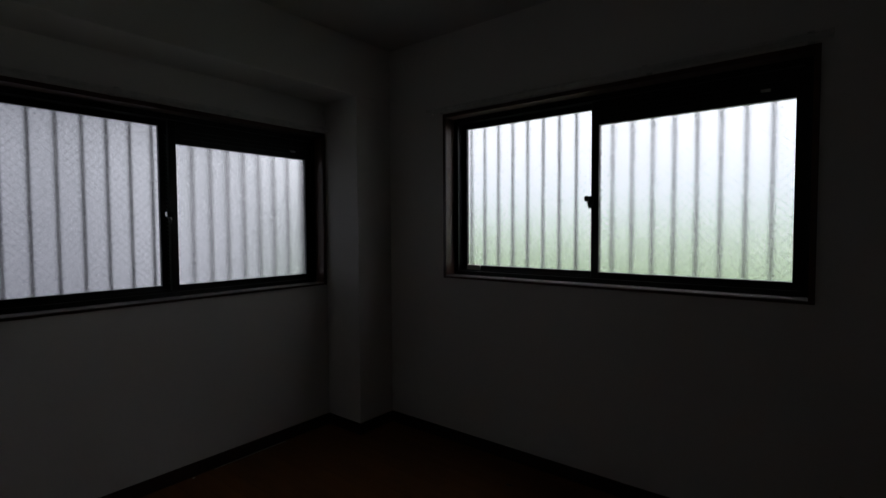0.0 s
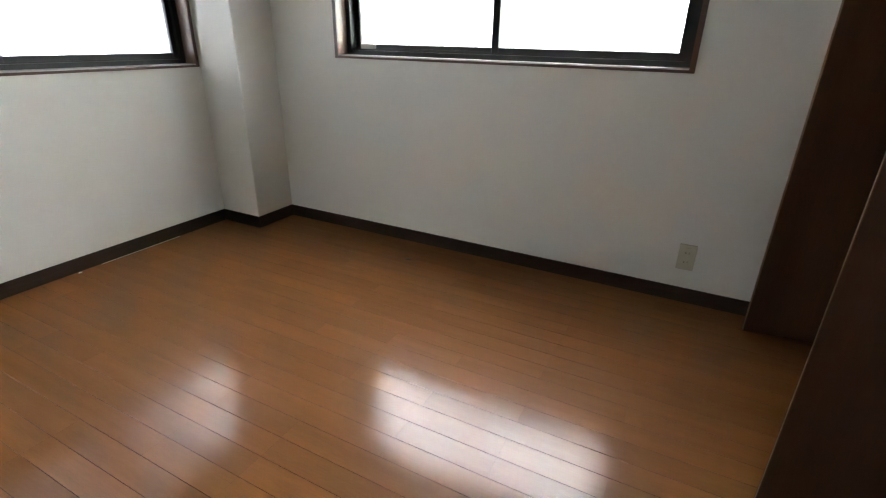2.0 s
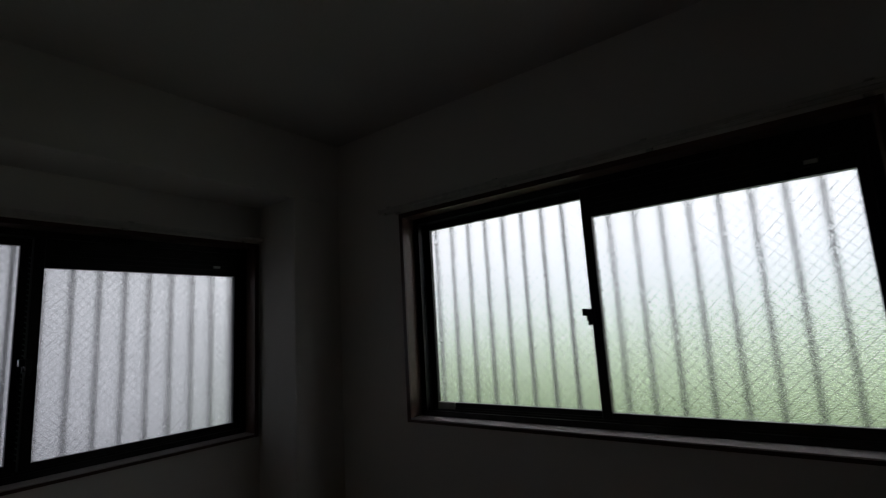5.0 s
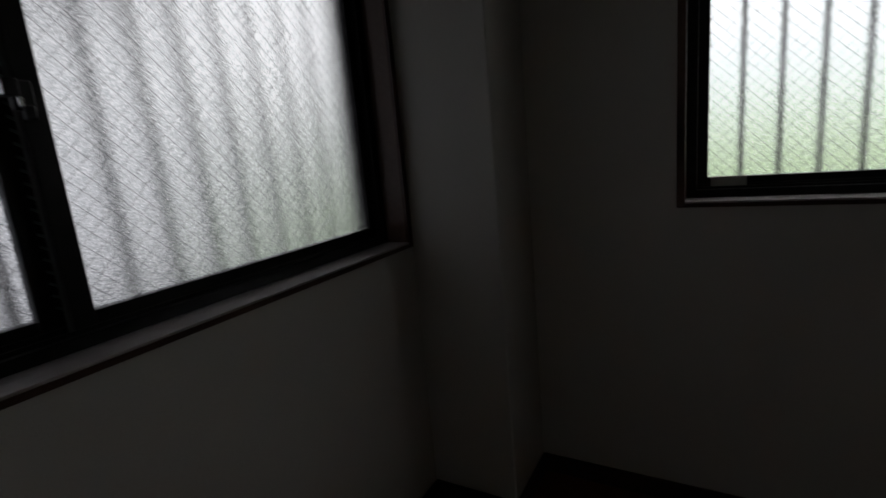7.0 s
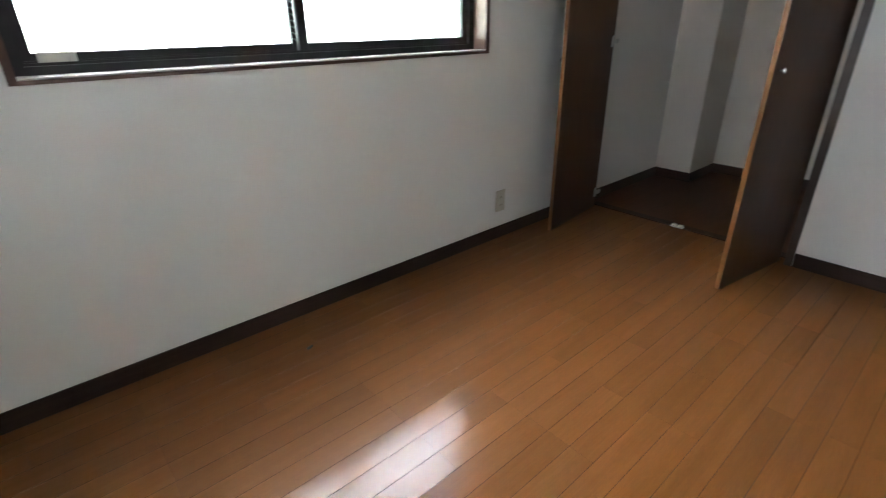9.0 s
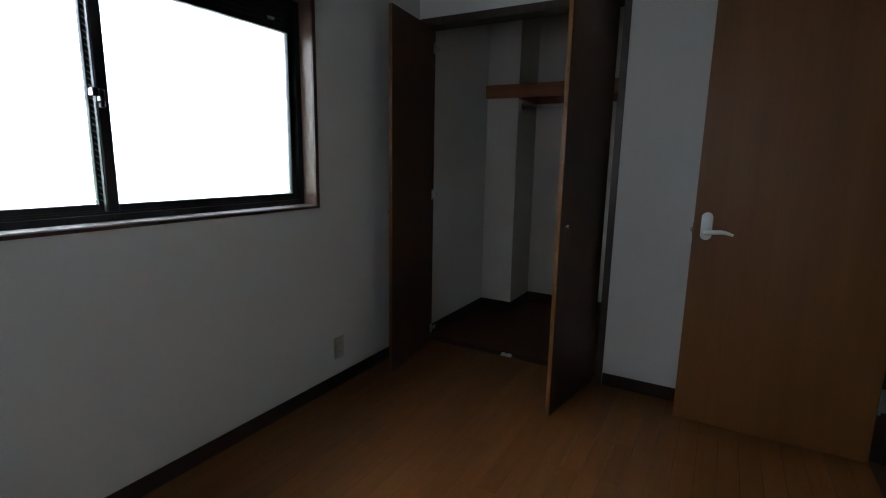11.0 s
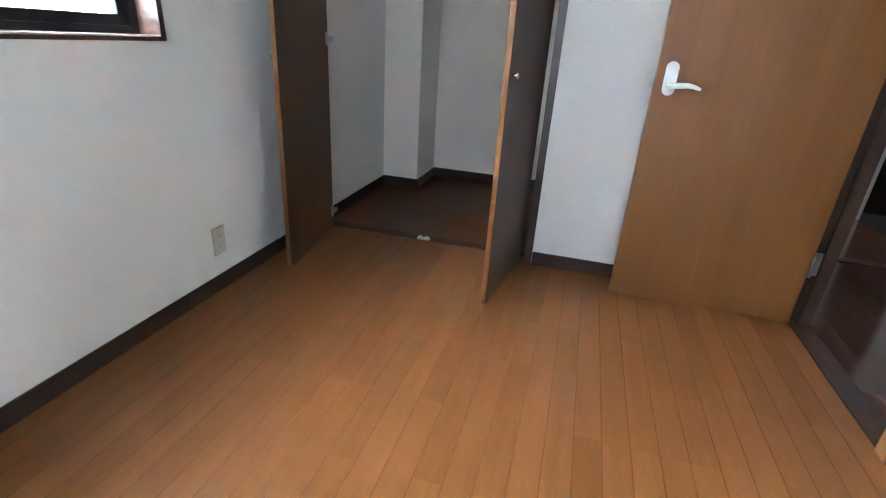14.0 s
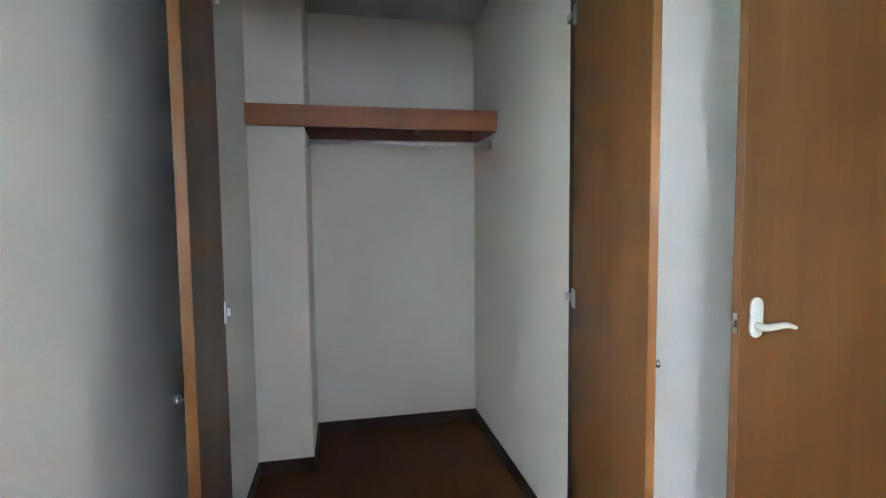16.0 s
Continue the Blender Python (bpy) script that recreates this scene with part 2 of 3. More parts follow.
def gap_glow():
    """The neighbour's pale wall, its unseen top darkened to cut the west light, and beside it, to the north, a gap with
    sky above green.
    """
    m = bpy.data.materials.new("neighbour_daylight")
    m.use_nodes = True
    t = m.node_tree
    t.nodes.remove(t.nodes["Principled BSDF"])
    em = add(t, "ShaderNodeEmission", Strength=2.6)
    c = t.nodes.new("ShaderNodeTexCoord")
    sep = t.nodes.new("ShaderNodeSeparateXYZ")
    t.links.new(c.outputs["Object"], sep.inputs[0])
    up, along = t.nodes.new("ShaderNodeMapRange"), t.nodes.new("ShaderNodeMapRange")
    for node, axis, lo, hi in ((up, "Z", -1.0, 4.0), (along, "Y", -1.0, 2.0)):
        node.inputs["From Min"].default_value, node.inputs["From Max"].default_value = lo, hi
        t.links.new(sep.outputs[axis], node.inputs["Value"])
    # dark upper stops are added out of view to dim light onto the floor
    wall = ramp(t, up.outputs[0], [(0.0, (0.05, 0.05, 0.05)), (0.24, (0.14, 0.14, 0.145)), (0.31, (0.36, 0.36, 0.375)), (0.45, (0.44, 0.44, 0.455)), (0.64, (0.58, 0.58, 0.59)), (0.7, (0.16, 0.16, 0.17)), (1.0, (0.12, 0.12, 0.13))])
    gap = ramp(t, up.outputs[0], [(0.0, (0.1, 0.13, 0.08)), (0.3, (0.3, 0.345, 0.275)), (0.45, (0.43, 0.45, 0.43)), (0.54, (0.62, 0.63, 0.62)), (0.64, (1.0, 1.0, 1.0)), (1.0, (1.3, 1.3, 1.3))])
    side = ramp(t, along.outputs[0], [(0.52, (0, 0, 0)), (0.56, (0.25, 0.25, 0.25)), (0.62, (0.2, 0.2, 0.2)), (0.75, (1, 1, 1))])
    shade = ramp(t, along.outputs[0], [(0.0, (0.62, 0.62, 0.64)), (0.3, (1, 1, 1))])
    col = mixed(t, side, mixed(t, 1.0, wall, shade, "MULTIPLY"), gap)
    n = noisy(t, c.outputs["Object"], 0.9, 3)
    col = mixed(t, 0.2, col, ramp(t, n, [(0.35, (0.55, 0.58, 0.55)), (0.65, (1, 1, 1))]), "MULTIPLY")
    t.links.new(col, em.inputs["Color"])
    t.links.new(em.outputs[0], t.nodes["Material Output"].inputs["Surface"])
    m.cycles.emission_sampling = "NONE"
    return m


GLASS = frosted()
DAY_NORTH = glow("garden_daylight", [(0.0, (0.05, 0.06, 0.035)), (0.12, (0.09, 0.12, 0.06)), (0.175, (0.27, 0.36, 0.19)), (0.23, (0.5, 0.6, 0.42)), (0.285, (0.84, 0.88, 0.9)), (0.35, (1.0, 1.0, 1.0)),
                                     (0.46, (1.15, 1.15, 1.15)), (0.62, (2.0, 2.0, 2.0)), (0.77, (3.4, 3.4, 3.4)), (1.0, (4.6, 4.6, 4.6))], 2.6, -1.2, 8.8, 0.2)
DAY_WEST = gap_glow()
DAY_HALL = glow("hall_daylight", [(0.0, (0.9, 0.95, 1.0)), (0.5, (1, 1, 1)), (1.0, (1.0, 1.0, 1.0))], 1.0, -1.2, 3.4, 0.1)


# ---- building helpers ----
def boxes(*specs, bevel=0.0, seg=1):
    """One bmesh of boxes, each (x0, x1, y0, y1, z0, z1), bevelled alike."""
    bm = bmesh.new()
    for x0, x1, y0, y1, z0, z1 in specs:
        m = Matrix.Translation(((x0 + x1) / 2, (y0 + y1) / 2, (z0 + z1) / 2)) @ Matrix.Diagonal((abs(x1 - x0), abs(y1 - y0), abs(z1 - z0), 1))
        bmesh.ops.create_cube(bm, size=1, matrix=m)
    if bevel:
        bmesh.ops.bevel(bm, geom=bm.edges[:], offset=bevel, segments=seg, affect="EDGES", profile=0.5)
    return bm


def rod(bm, a, b, r, n=12):
    """Adds a capped cylinder from a to b."""
    a, b = Vector(a), Vector(b)
    m = Matrix.Translation((a + b) / 2) @ (b - a).to_track_quat("Z", "Y").to_matrix().to_4x4()
    bmesh.ops.create_cone(bm, cap_ends=True, segments=n, radius1=r, radius2=r, depth=(b - a).length, matrix=m)
    return bm


def mesh_object(name, bm, mat, smooth=False):
    me = bpy.data.meshes.new(name)
    if smooth:
        for f in bm.faces:
            f.smooth = True
    bm.to_mesh(me)
    bm.free()
    me.materials.append(mat)
    return new(name, me)


def part(name, bm, mat, parent, label="", smooth=False):
    ob = mesh_object(name, bm, mat, smooth)
    ob.parent = parent
    if label:
        tagged(ob, label)
    return ob


def holder(name, m, label, category, group="", kind=""):
    ob = new(name)
    ob.empty_display_size = 0.1
    ob.matrix_world = m
    return tagged(ob, label, category, group, kind)


def structure(name, bm, mat, label, category):
    return tagged(mesh_object(name, bm, mat), label, category, kind="structure")


def holed(axis, at, thick, u0, u1, z0, z1, holes):
    """Boxes of a wall that runs along an axis, from face at over thick, round holes (u0, u1, z0, z1)."""
    cuts = sorted({u0, u1, *(h[0] for h in holes), *(h[1] for h in holes)})
    out = []
    for a, b in zip(cuts, cuts[1:]):
        inside = [h for h in holes if h[0] <= a and b <= h[1]]
        spans = [(z0, z1)] if not inside else [(z0, inside[0][2]), (inside[0][3], z1)]
        for s0, s1 in spans:
            if s1 - s0 > 0.001:
                out.append((a, b, at, at + thick, s0, s1) if axis == "x" else (at, at + thick, a, b, s0, s1))
    return boxes(*out)


# ---- walls ----
WIN_W, WIN_H = 1.77, 0.965
N_X, N_Z = 0.745, 0.98           # lower corner of the garden window's casing
W_Y, W_Z = -2.065, 0.915         # lower corner of the other window's casing
LAP = 0.012
structure("wall_north", holed("x", 0.0, 0.168, -0.168, 5.05, 0, CEIL, [(N_X + LAP, N_X + WIN_W - LAP, N_Z + LAP, N_Z + WIN_H - LAP)]), WALL,
          "off-white papered wall with a sliding window", "wall")
structure("wall_west", holed("y", -0.168, 0.168, -2.455, 0.0, 0, CEIL, [(W_Y + LAP, W_Y + WIN_W - LAP, W_Z + LAP, W_Z + WIN_H - LAP)]), WALL,
          "off-white papered wall under a ceiling beam", "wall")
structure("wall_south", holed("x", SOUTH - 0.085, 0.085, 0.0, 5.05, 0, CEIL, [(2.475, 3.293, 0.0, 2.04)]), WALL,
          "off-white papered wall with an open doorway", "wall")
structure("wall_east", holed("y", EAST, 0.10, SOUTH, -0.0, 0, CEIL, [(-1.215, -0.035, 0.0, 2.045)]), WALL,
          "off-white papered wall round the closet opening", "wall")
structure("closet_wall_back", boxes((BACK, BACK + 0.1, SOUTH, 0.0, 0, CEIL)), CLOSET_WALL, "off-white papered back of the closet", "wall")
structure("closet_wall_side", boxes((EAST + 0.10, BACK, CLOSET_S - 0.1, CLOSET_S, 0, CEIL)), CLOSET_WALL, "off-white papered side of the closet", "wall")
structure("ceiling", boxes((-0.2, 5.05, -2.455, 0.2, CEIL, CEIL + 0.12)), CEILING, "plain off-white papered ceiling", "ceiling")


def soft_box(spec, r):
    bm = boxes(spec)
    bmesh.ops.bevel(bm, geom=[e for e in bm.edges if e.calc_length() > 0.25], offset=r, segments=3, affect="EDGES", profile=0.5)
    return bm


# pillar and beam are one boxed-in frame, their corners rounded by the paper
structure("pillar", soft_box((-0.02, COL_X, COL_Y, 0.02, -0.02, BEAM_Z + 0.02), 0.006), WALL, "off-white papered corner pillar", "pillar")
structure("beam", soft_box((-0.02, COL_X + 0.002, -2.42, 0.02, BEAM_Z, CEIL + 0.02), 0.006), WALL, "off-white papered ceiling beam above the window", "beam")
structure("closet_pillar", soft_box((4.432, BACK + 0.02, -0.265, 0.02, -0.02, CEIL + 0.02), 0.006), CLOSET_WALL, "off-white papered pillar inside the closet", "pillar")

# hall outside the door
structure("hall_wall_south", holed("x", HALL_S - 0.1, 0.1, 1.5, HALL_E, 0, CEIL, [(4.32, 5.17, 0.0, 2.0), (6.3, 7.3, 0.06, 1.95)]), WALL, "off-white papered hall wall with a dark doorway and a bright glazed opening", "wall")
# dark frame wood on walls, ceiling and floor stands in for the room's gloom
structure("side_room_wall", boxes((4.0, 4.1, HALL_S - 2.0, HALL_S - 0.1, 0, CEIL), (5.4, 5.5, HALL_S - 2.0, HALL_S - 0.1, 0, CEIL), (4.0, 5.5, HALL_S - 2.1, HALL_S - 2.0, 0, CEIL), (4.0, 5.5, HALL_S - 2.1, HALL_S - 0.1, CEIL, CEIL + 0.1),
                                  (4.0, 5.5, HALL_S - 2.1, HALL_S - 0.1, -0.1, -0.003)), JAMB, "side room beyond the hall, unlit gloom put into its colour", "wall")
structure("hall_wall_west", boxes((1.4, 1.5, HALL_S - 0.1, -2.455, 0, CEIL)), WALL, "off-white papered end wall of the hall", "wall")
structure("hall_wall_north", boxes((5.05, HALL_E, -2.455, -2.39, 0, CEIL)), WALL, "off-white papered wall of the far room", "wall")
structure("hall_wall_east", boxes((HALL_E, HALL_E + 0.12, HALL_S - 0.1, -2.39, 0, CEIL)), WALL, "off-white papered end wall of the hall", "wall")
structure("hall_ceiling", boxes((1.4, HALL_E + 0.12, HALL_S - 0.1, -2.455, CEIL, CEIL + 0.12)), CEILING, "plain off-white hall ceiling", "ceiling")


# ---- baseboards ----
def skirting(x0, x1, y0, y1):
    bm = boxes((x0, x1, y0, y1, 0.0, 0.07), bevel=0.0015)
    structure("baseboard", bm, SKIRT, "dark brown wooden baseboard", "baseboard")


T = 0.009
skirting(0, T, SOUTH + T, COL_Y - T)
skirting(0, COL_X + T, COL_Y - T, COL_Y)
skirting(COL_X, COL_X + T, COL_Y, -T)
skirting(COL_X, EAST, -T, 0)
skirting(EAST - T, EAST, SOUTH + T, -1.236)
skirting(0, 2.447, SOUTH, SOUTH + T)
skirting(3.316, EAST, SOUTH, SOUTH + T)
skirting(3.56, 4.432, -T, 0)
skirting(4.432 - T, 4.432, -0.265 - T, -T)
skirting(4.432, BACK - T, -0.265 - T, -0.265)
skirting(BACK - T, BACK, CLOSET_S + T, -0.265)
skirting(3.56, BACK, CLOSET_S, CLOSET_S + T)
skirting(1.5, 4.32, HALL_S, HALL_S + T)
skirting(5.17, 6.3, HALL_S, HALL_S + T)

# ---- things outside the windows ----
tagged(mesh_object("backdrop", boxes((-6, 10, 3.2, 3.22, -2.0, 11.0)), DAY_NORTH), "pale overcast sky above a green garden", "backdrop", kind="structure")
tagged(mesh_object("backdrop", boxes((-2.62, -2.6, -8, 3.0, -2.0, 9.0)), DAY_WEST), "pale grey daylight beside the neighbouring house", "backdrop", kind="structure")
tagged(mesh_object("backdrop", boxes((5.6, 9.5, -4.62, -4.6, -0.55, 4.0)), DAY_HALL), "bright daylight outside the hall", "backdrop", kind="structure")
structure("ground", boxes((-200, 200, -200, 200, -0.62, -0.6)), solid("soil", (0.06, 0.07, 0.04), (0.12, 0.12, 0.08), 0.9, 0, 0.6), "bare ground round the house", "ground")


# ---- sliding windows ----
def sliding_window(name, m, label, bar_phase, bar_step, stile):
    """Local x along the wall, y outward, z up from the casing's lower corner."""
    w, h, c, cb, cs = WIN_W, WIN_H, 0.028, 0.0165, 0.021
    win = holder(name, m, label, "window", kind="structure")
    part("window_casing", boxes((0, cs, -0.009, 0.0, 0, h), (w - cs, w, -0.009, 0.0, 0, h), (cs, w - cs, -0.009, 0.0, h - cs, h), (cs, w - cs, -0.009, 0.0, 0, LAP - 0.0005)),
         TRIM, win, "dark reddish-brown wooden casing")
    for nm, s in (("reveal_board", (LAP, cs, 0.0005, 0.075, LAP, h - LAP)), ("reveal_board", (w - cs, w - LAP, 0.0005, 0.075, LAP, h - LAP)),
                  ("reveal_board", (cs, w - cs, 0.0005, 0.075, h - cs, h - LAP)), ("window_sill", (cs, w - cs, -0.0085, 0.075, LAP, cb + 0.001))):
        part(nm, boxes(s, bevel=0.0012), LINER if nm == "reveal_board" else SILL, win)
    f = 0.02
    frame_bm = boxes((LAP, c + f, 0.075, 0.166, LAP, h - LAP), (w - c - f, w - LAP, 0.075, 0.166, LAP, h - LAP), (c + f, w - c - f, 0.075, 0.166, h - c - f, h - LAP),
                     (c + f, w - c - f, 0.075, 0.166, LAP, c + 0.012),
                     (c + f, w - c - f, 0.118, 0.122, c + 0.012, c + 0.024), (c + f, w - c - f, 0.090, 0.094, c + 0.012, c + 0.02))
    part("window_frame", frame_bm, BRONZE, win, "dark bronze aluminium frame")
    x_lo, x_hi, z_lo, z_hi = c + f, w - c - f, c + 0.012, h - c - f
    # outer sash
    xm = 0.895
    part("sash", boxes((x_lo, x_lo + 0.028, 0.126, 0.15, z_lo, z_hi), (xm - stile, xm, 0.126, 0.15, z_lo, z_hi), (x_lo + 0.028, xm - stile, 0.126, 0.15, z_lo, z_lo + 0.032),
                       (x_lo + 0.028, xm - stile, 0.126, 0.15, z_hi - 0.03, z_hi), bevel=0.0015), BRONZE, win)
    # inner sash with a vent strip along its top
    vent = 0.80
    part("sash", boxes((0.868, 0.903, 0.093, 0.117, z_lo, z_hi), (x_hi - 0.028, x_hi, 0.093, 0.117, z_lo, z_hi), (0.903, x_hi - 0.028, 0.093, 0.117, z_lo, z_lo + 0.032), bevel=0.0015),
         BRONZE, win)
    strip = part("vent_strip", boxes((0.903, x_hi - 0.028, 0.088, 0.117, vent, z_hi), (0.925, x_hi - 0.06, 0.084, 0.088, vent + 0.028, vent + 0.034),
                                     (0.925, x_hi - 0.06, 0.084, 0.088, vent + 0.05, vent + 0.056), (0.925, x_hi - 0.06, 0.084, 0.088, vent + 0.072, vent + 0.078)), BRONZE, win,
                 "dark bronze ventilation strip")
    part("slider_knob", boxes((1.575, 1.61, 0.076, 0.088, vent + 0.036, vent + 0.048), bevel=0.002), DULL, strip)
    lock = boxes((0.854, 0.882, 0.072, 0.093, 0.405, 0.45), (0.842, 0.862, 0.064, 0.09, 0.425, 0.452), (0.862, 0.876, 0.062, 0.078, 0.39, 0.412), bevel=0.002)
    crescent = part("crescent_lock", lock, BRONZE, win, "dark crescent window lock")
    part("lock_plate", boxes((0.857, 0.862, 0.0615, 0.072, 0.41, 0.424), (0.8405, 0.842, 0.066, 0.088, 0.428, 0.449)), STEEL, crescent, "bright steel lock plate")
    # added pale strip: light from the glass on the stile's side face
    part("lit_stile_strip", boxes((0.8645, 0.868, 0.098, 0.113, z_lo + 0.004, z_hi - 0.004)), WIRE, win, "pale grey strip for the light on the stile's side")
    # slanted grey-green ribs that hatch the outer sash's meeting stile
    ribs = bmesh.new()
    z = z_lo + 0.04
    while z < z_hi - 0.06:
        slant = Matrix.Translation((xm - 0.022, 0.1245, z)) @ Matrix.Rotation(radians(32), 4, "Y") @ Matrix.Diagonal((0.03, 0.003, 0.0045, 1))
        bmesh.ops.create_cube(ribs, size=1, matrix=slant)
        z += 0.021
    tagged(part("stile_hatching", ribs, RIB, win, "grey-green slanted ribs on the meeting stile"), kind="stuff")
    part("sash_stop", boxes((0.085, 0.178, 0.112, 0.126, z_lo + 0.001, z_lo + 0.034), bevel=0.001), PALE, win, "pale plastic sash stopper")
    for x0, x1, y, top in ((x_lo + 0.028, xm - stile, 0.137, z_hi - 0.03), (0.903, x_hi - 0.028, 0.105, vent)):
        z0 = z_lo + 0.032
        pane = part("pane", boxes((x0 - 0.004, x1 + 0.004, y, y + 0.004, z0 - 0.004, top + 0.004)), GLASS, win, "frosted wired glass pane")
        pane.visible_shadow = False
        # wires crossing in lozenges
        bm = bmesh.new()
        run, rise, step = x1 - x0, top - z0, 0.026
        for sgn in (1, -1):
            k = -rise
            while k < run:
                a0, a1 = max(0.0, k), min(run, k + rise)
                if a1 - a0 > 0.01:
                    p0, p1 = (a0, a0 - k), (a1, a1 - k)
                    if sgn < 0:
                        p0, p1 = (run - p0[0], p0[1]), (run - p1[0], p1[1])
                    rod(bm, (x0 + p0[0], y - 0.001, z0 + p0[1]), (x0 + p1[0], y - 0.001, z0 + p1[1]), 0.00045, 3)
                k += step * 1.414
        tagged(part("wire_mesh", bm, WIRE, pane, "fine lozenge wire in the glass"), kind="stuff")
    # guard bars outside
    grille = part("guard_rail", boxes((-0.05, w + 0.05, 0.2, 0.216, -0.09, -0.06), (-0.05, w + 0.05, 0.2, 0.216, h + 0.09, h + 0.12),
                                      (0.0, 0.03, 0.168, 0.2, -0.09, -0.06), (w - 0.03, w, 0.168, 0.2, -0.09, -0.06), (0.0, 0.03, 0.168, 0.2, h + 0.09, h + 0.12), (w - 0.03, w, 0.168, 0.2, h + 0.09, h + 0.12)),
                  GRILLE, win, "grey aluminium window guard")
    x = bar_phase
    while x < w + 0.04:
        part("guard_bar", boxes((x - 0.0065, x + 0.0065, 0.19, 0.2, -0.12, h + 0.14)), GRILLE, grille)
        x += bar_step
    return win


sliding_window("window_1", pose(N_X, 0, N_Z), "two-pane sliding window with frosted wired glass in a dark casing", 0.0663, 0.0967, 0.04)
sliding_window("window_2", pose(0, W_Y, W_Z, 0, 0, 90), "frosted wired sliding window under the ceiling beam", 0.025, 0.1, 0.062)


def curtain_rail(m, length, label):
    rail = holder("curtain_rail", m, label, "curtain rail", "curtain rails")
    for y in (-0.035, -0.075):
        part("track", boxes((0, length, y - 0.006, y + 0.006, -0.006, 0.007), (0, length, y - 0.002, y + 0.002, -0.010, -0.006), bevel=0.0008), RAIL, rail)
    for x in (0.06, length * 0.35, length * 0.66, length - 0.06):
        part("bracket", boxes((x - 0.01, x + 0.01, -0.085, -0.02, 0.007, 0.012), (x - 0.01, x + 0.01, -0.02, -0.0005, -0.014, 0.012), bevel=0.001), DULL, rail)
    for x in (0, length):
        for y in (-0.035, -0.075):
            part("end_cap", boxes((x - 0.006, x + 0.006, y - 0.009, y + 0.009, -0.011, 0.010), bevel=0.002), PALE, rail)
    return rail


curtain_rail(pose(N_X - 0.06, 0, N_Z + WIN_H + 0.014), WIN_W + 0.09, "thin double steel curtain rail above the garden window")
curtain_rail(pose(0, W_Y - 0.04, W_Z + WIN_H + 0.012, 0, 0, 90), WIN_W + 0.02, "thin double steel curtain rail under the beam")

# ---- doorway and open door ----
door_frame = holder("door_frame", pose(2.875, SOUTH - 0.06, 0), "dark wooden door frame with light-edged casing", "door frame", kind="structure")
door_frame.matrix_world = Matrix.Identity(4)
for x0, x1 in ((2.475, 2.50), (3.268, 3.293)):
    part("jamb", boxes((x0, x1, SOUTH - 0.09, SOUTH + 0.0, 0.0, 2.04), bevel=0.001), JAMB, door_frame)
part("head", boxes((2.50, 3.268, SOUTH - 0.09, SOUTH, 2.015, 2.04), bevel=0.001), JAMB, door_frame)
part("door_stop", boxes((2.50, 2.512, SOUTH - 0.06, SOUTH - 0.035, 0, 2.015), (3.258, 3.268, SOUTH - 0.06, SOUTH - 0.035, 0, 2.015), (2.512, 3.258, SOUTH - 0.06, SOUTH - 0.035, 2.003, 2.015)), JAMB, door_frame)
for x0, x1 in ((2.45, 2.498), (3.27, 3.316)):
    part("casing", boxes((x0, x1, SOUTH + 0.0005, SOUTH + 0.012, 0, 2.065), bevel=0.001), EDGE if x0 < 3 else JAMB, door_frame)
part("casing", boxes((2.498, 3.27, SOUTH + 0.0005, SOUTH + 0.012, 2.017, 2.065), bevel=0.001), JAMB, door_frame)

DX, DT = 3.222, 0.034
door = holder("door_1", pose(0, 0, 0), "orange-brown veneered door standing open against the wall", "door", kind="structure")
part("door_leaf", boxes((DX, DX + DT, -2.355, -1.6165, 0.014, 2.0), bevel=0.0015), DOOR, door)
part("edge_band", boxes((DX + 0.001, DX + DT - 0.001, -1.6165, -1.6145, 0.015, 1.999)), EDGE, door, "lighter wooden edge band")


def lever(side):
    bm = boxes((0, 0.009, -0.023, 0.023, -0.062, 0.062))
    bmesh.ops.bevel(bm, geom=[e for e in bm.edges if abs(e.verts[0].co.x - e.verts[1].co.x) > 0.005], offset=0.0225, segments=6, affect="EDGES", profile=0.5)
    bmesh.ops.bevel(bm, geom=[e for e in bm.edges if max(v.co.x for v in e.verts) < 0.001 or min(v.co.x for v in e.verts) > 0.008], offset=0.002, segments=2, affect="EDGES", profile=0.5)
    return bm


def handle_set(face_x, way):
    """White lever handle on a door face; way is -1 on the face that looks west."""
    plate = part("handle_plate", lever(way), WHITE, door, "white enamelled handle plate", True)
    plate.location = (face_x if way > 0 else face_x - 0.009, -1.668, 0.952)
    cu = bpy.data.curves.new("lever", "CURVE")
    cu.dimensions, cu.bevel_depth, cu.bevel_resolution = "3D", 0.0095, 4
    sp = cu.splines.new("BEZIER")
    pts = [(0.006, 0.0, 0.0), (0.036, -0.004, 0.0), (0.046, -0.03, 0.004), (0.045, -0.068, 0.006), (0.043, -0.107, -0.004)]
    sp.bezier_points.add(len(pts) - 1)
    for bp, p in zip(sp.bezier_points, pts):
        bp.co = (way * p[0], p[1], p[2])
        bp.handle_left_type = bp.handle_right_type = "AUTO"
    for bp, rr in zip(sp.bezier_points, (1.3, 1.2, 1.1, 0.95, 0.6)):
        bp.radius = rr
    cu.use_fill_caps = True
    tmp = bpy.data.objects.new("tmp", cu)
    scene.collection.objects.link(tmp)
    me = bpy.data.meshes.new_from_object(tmp.evaluated_get(bpy.context.evaluated_depsgraph_get()))
    bpy.data.objects.remove(tmp)
    for p in me.polygons:
        p.use_smooth = True
    me.materials.clear()
    me.materials.append(WHITE)
    lv = new("door_handle", me)
    lv.parent = door
    lv.location = (face_x, -1.668, 0.927)
    tagged(lv, "white curved lever handle")


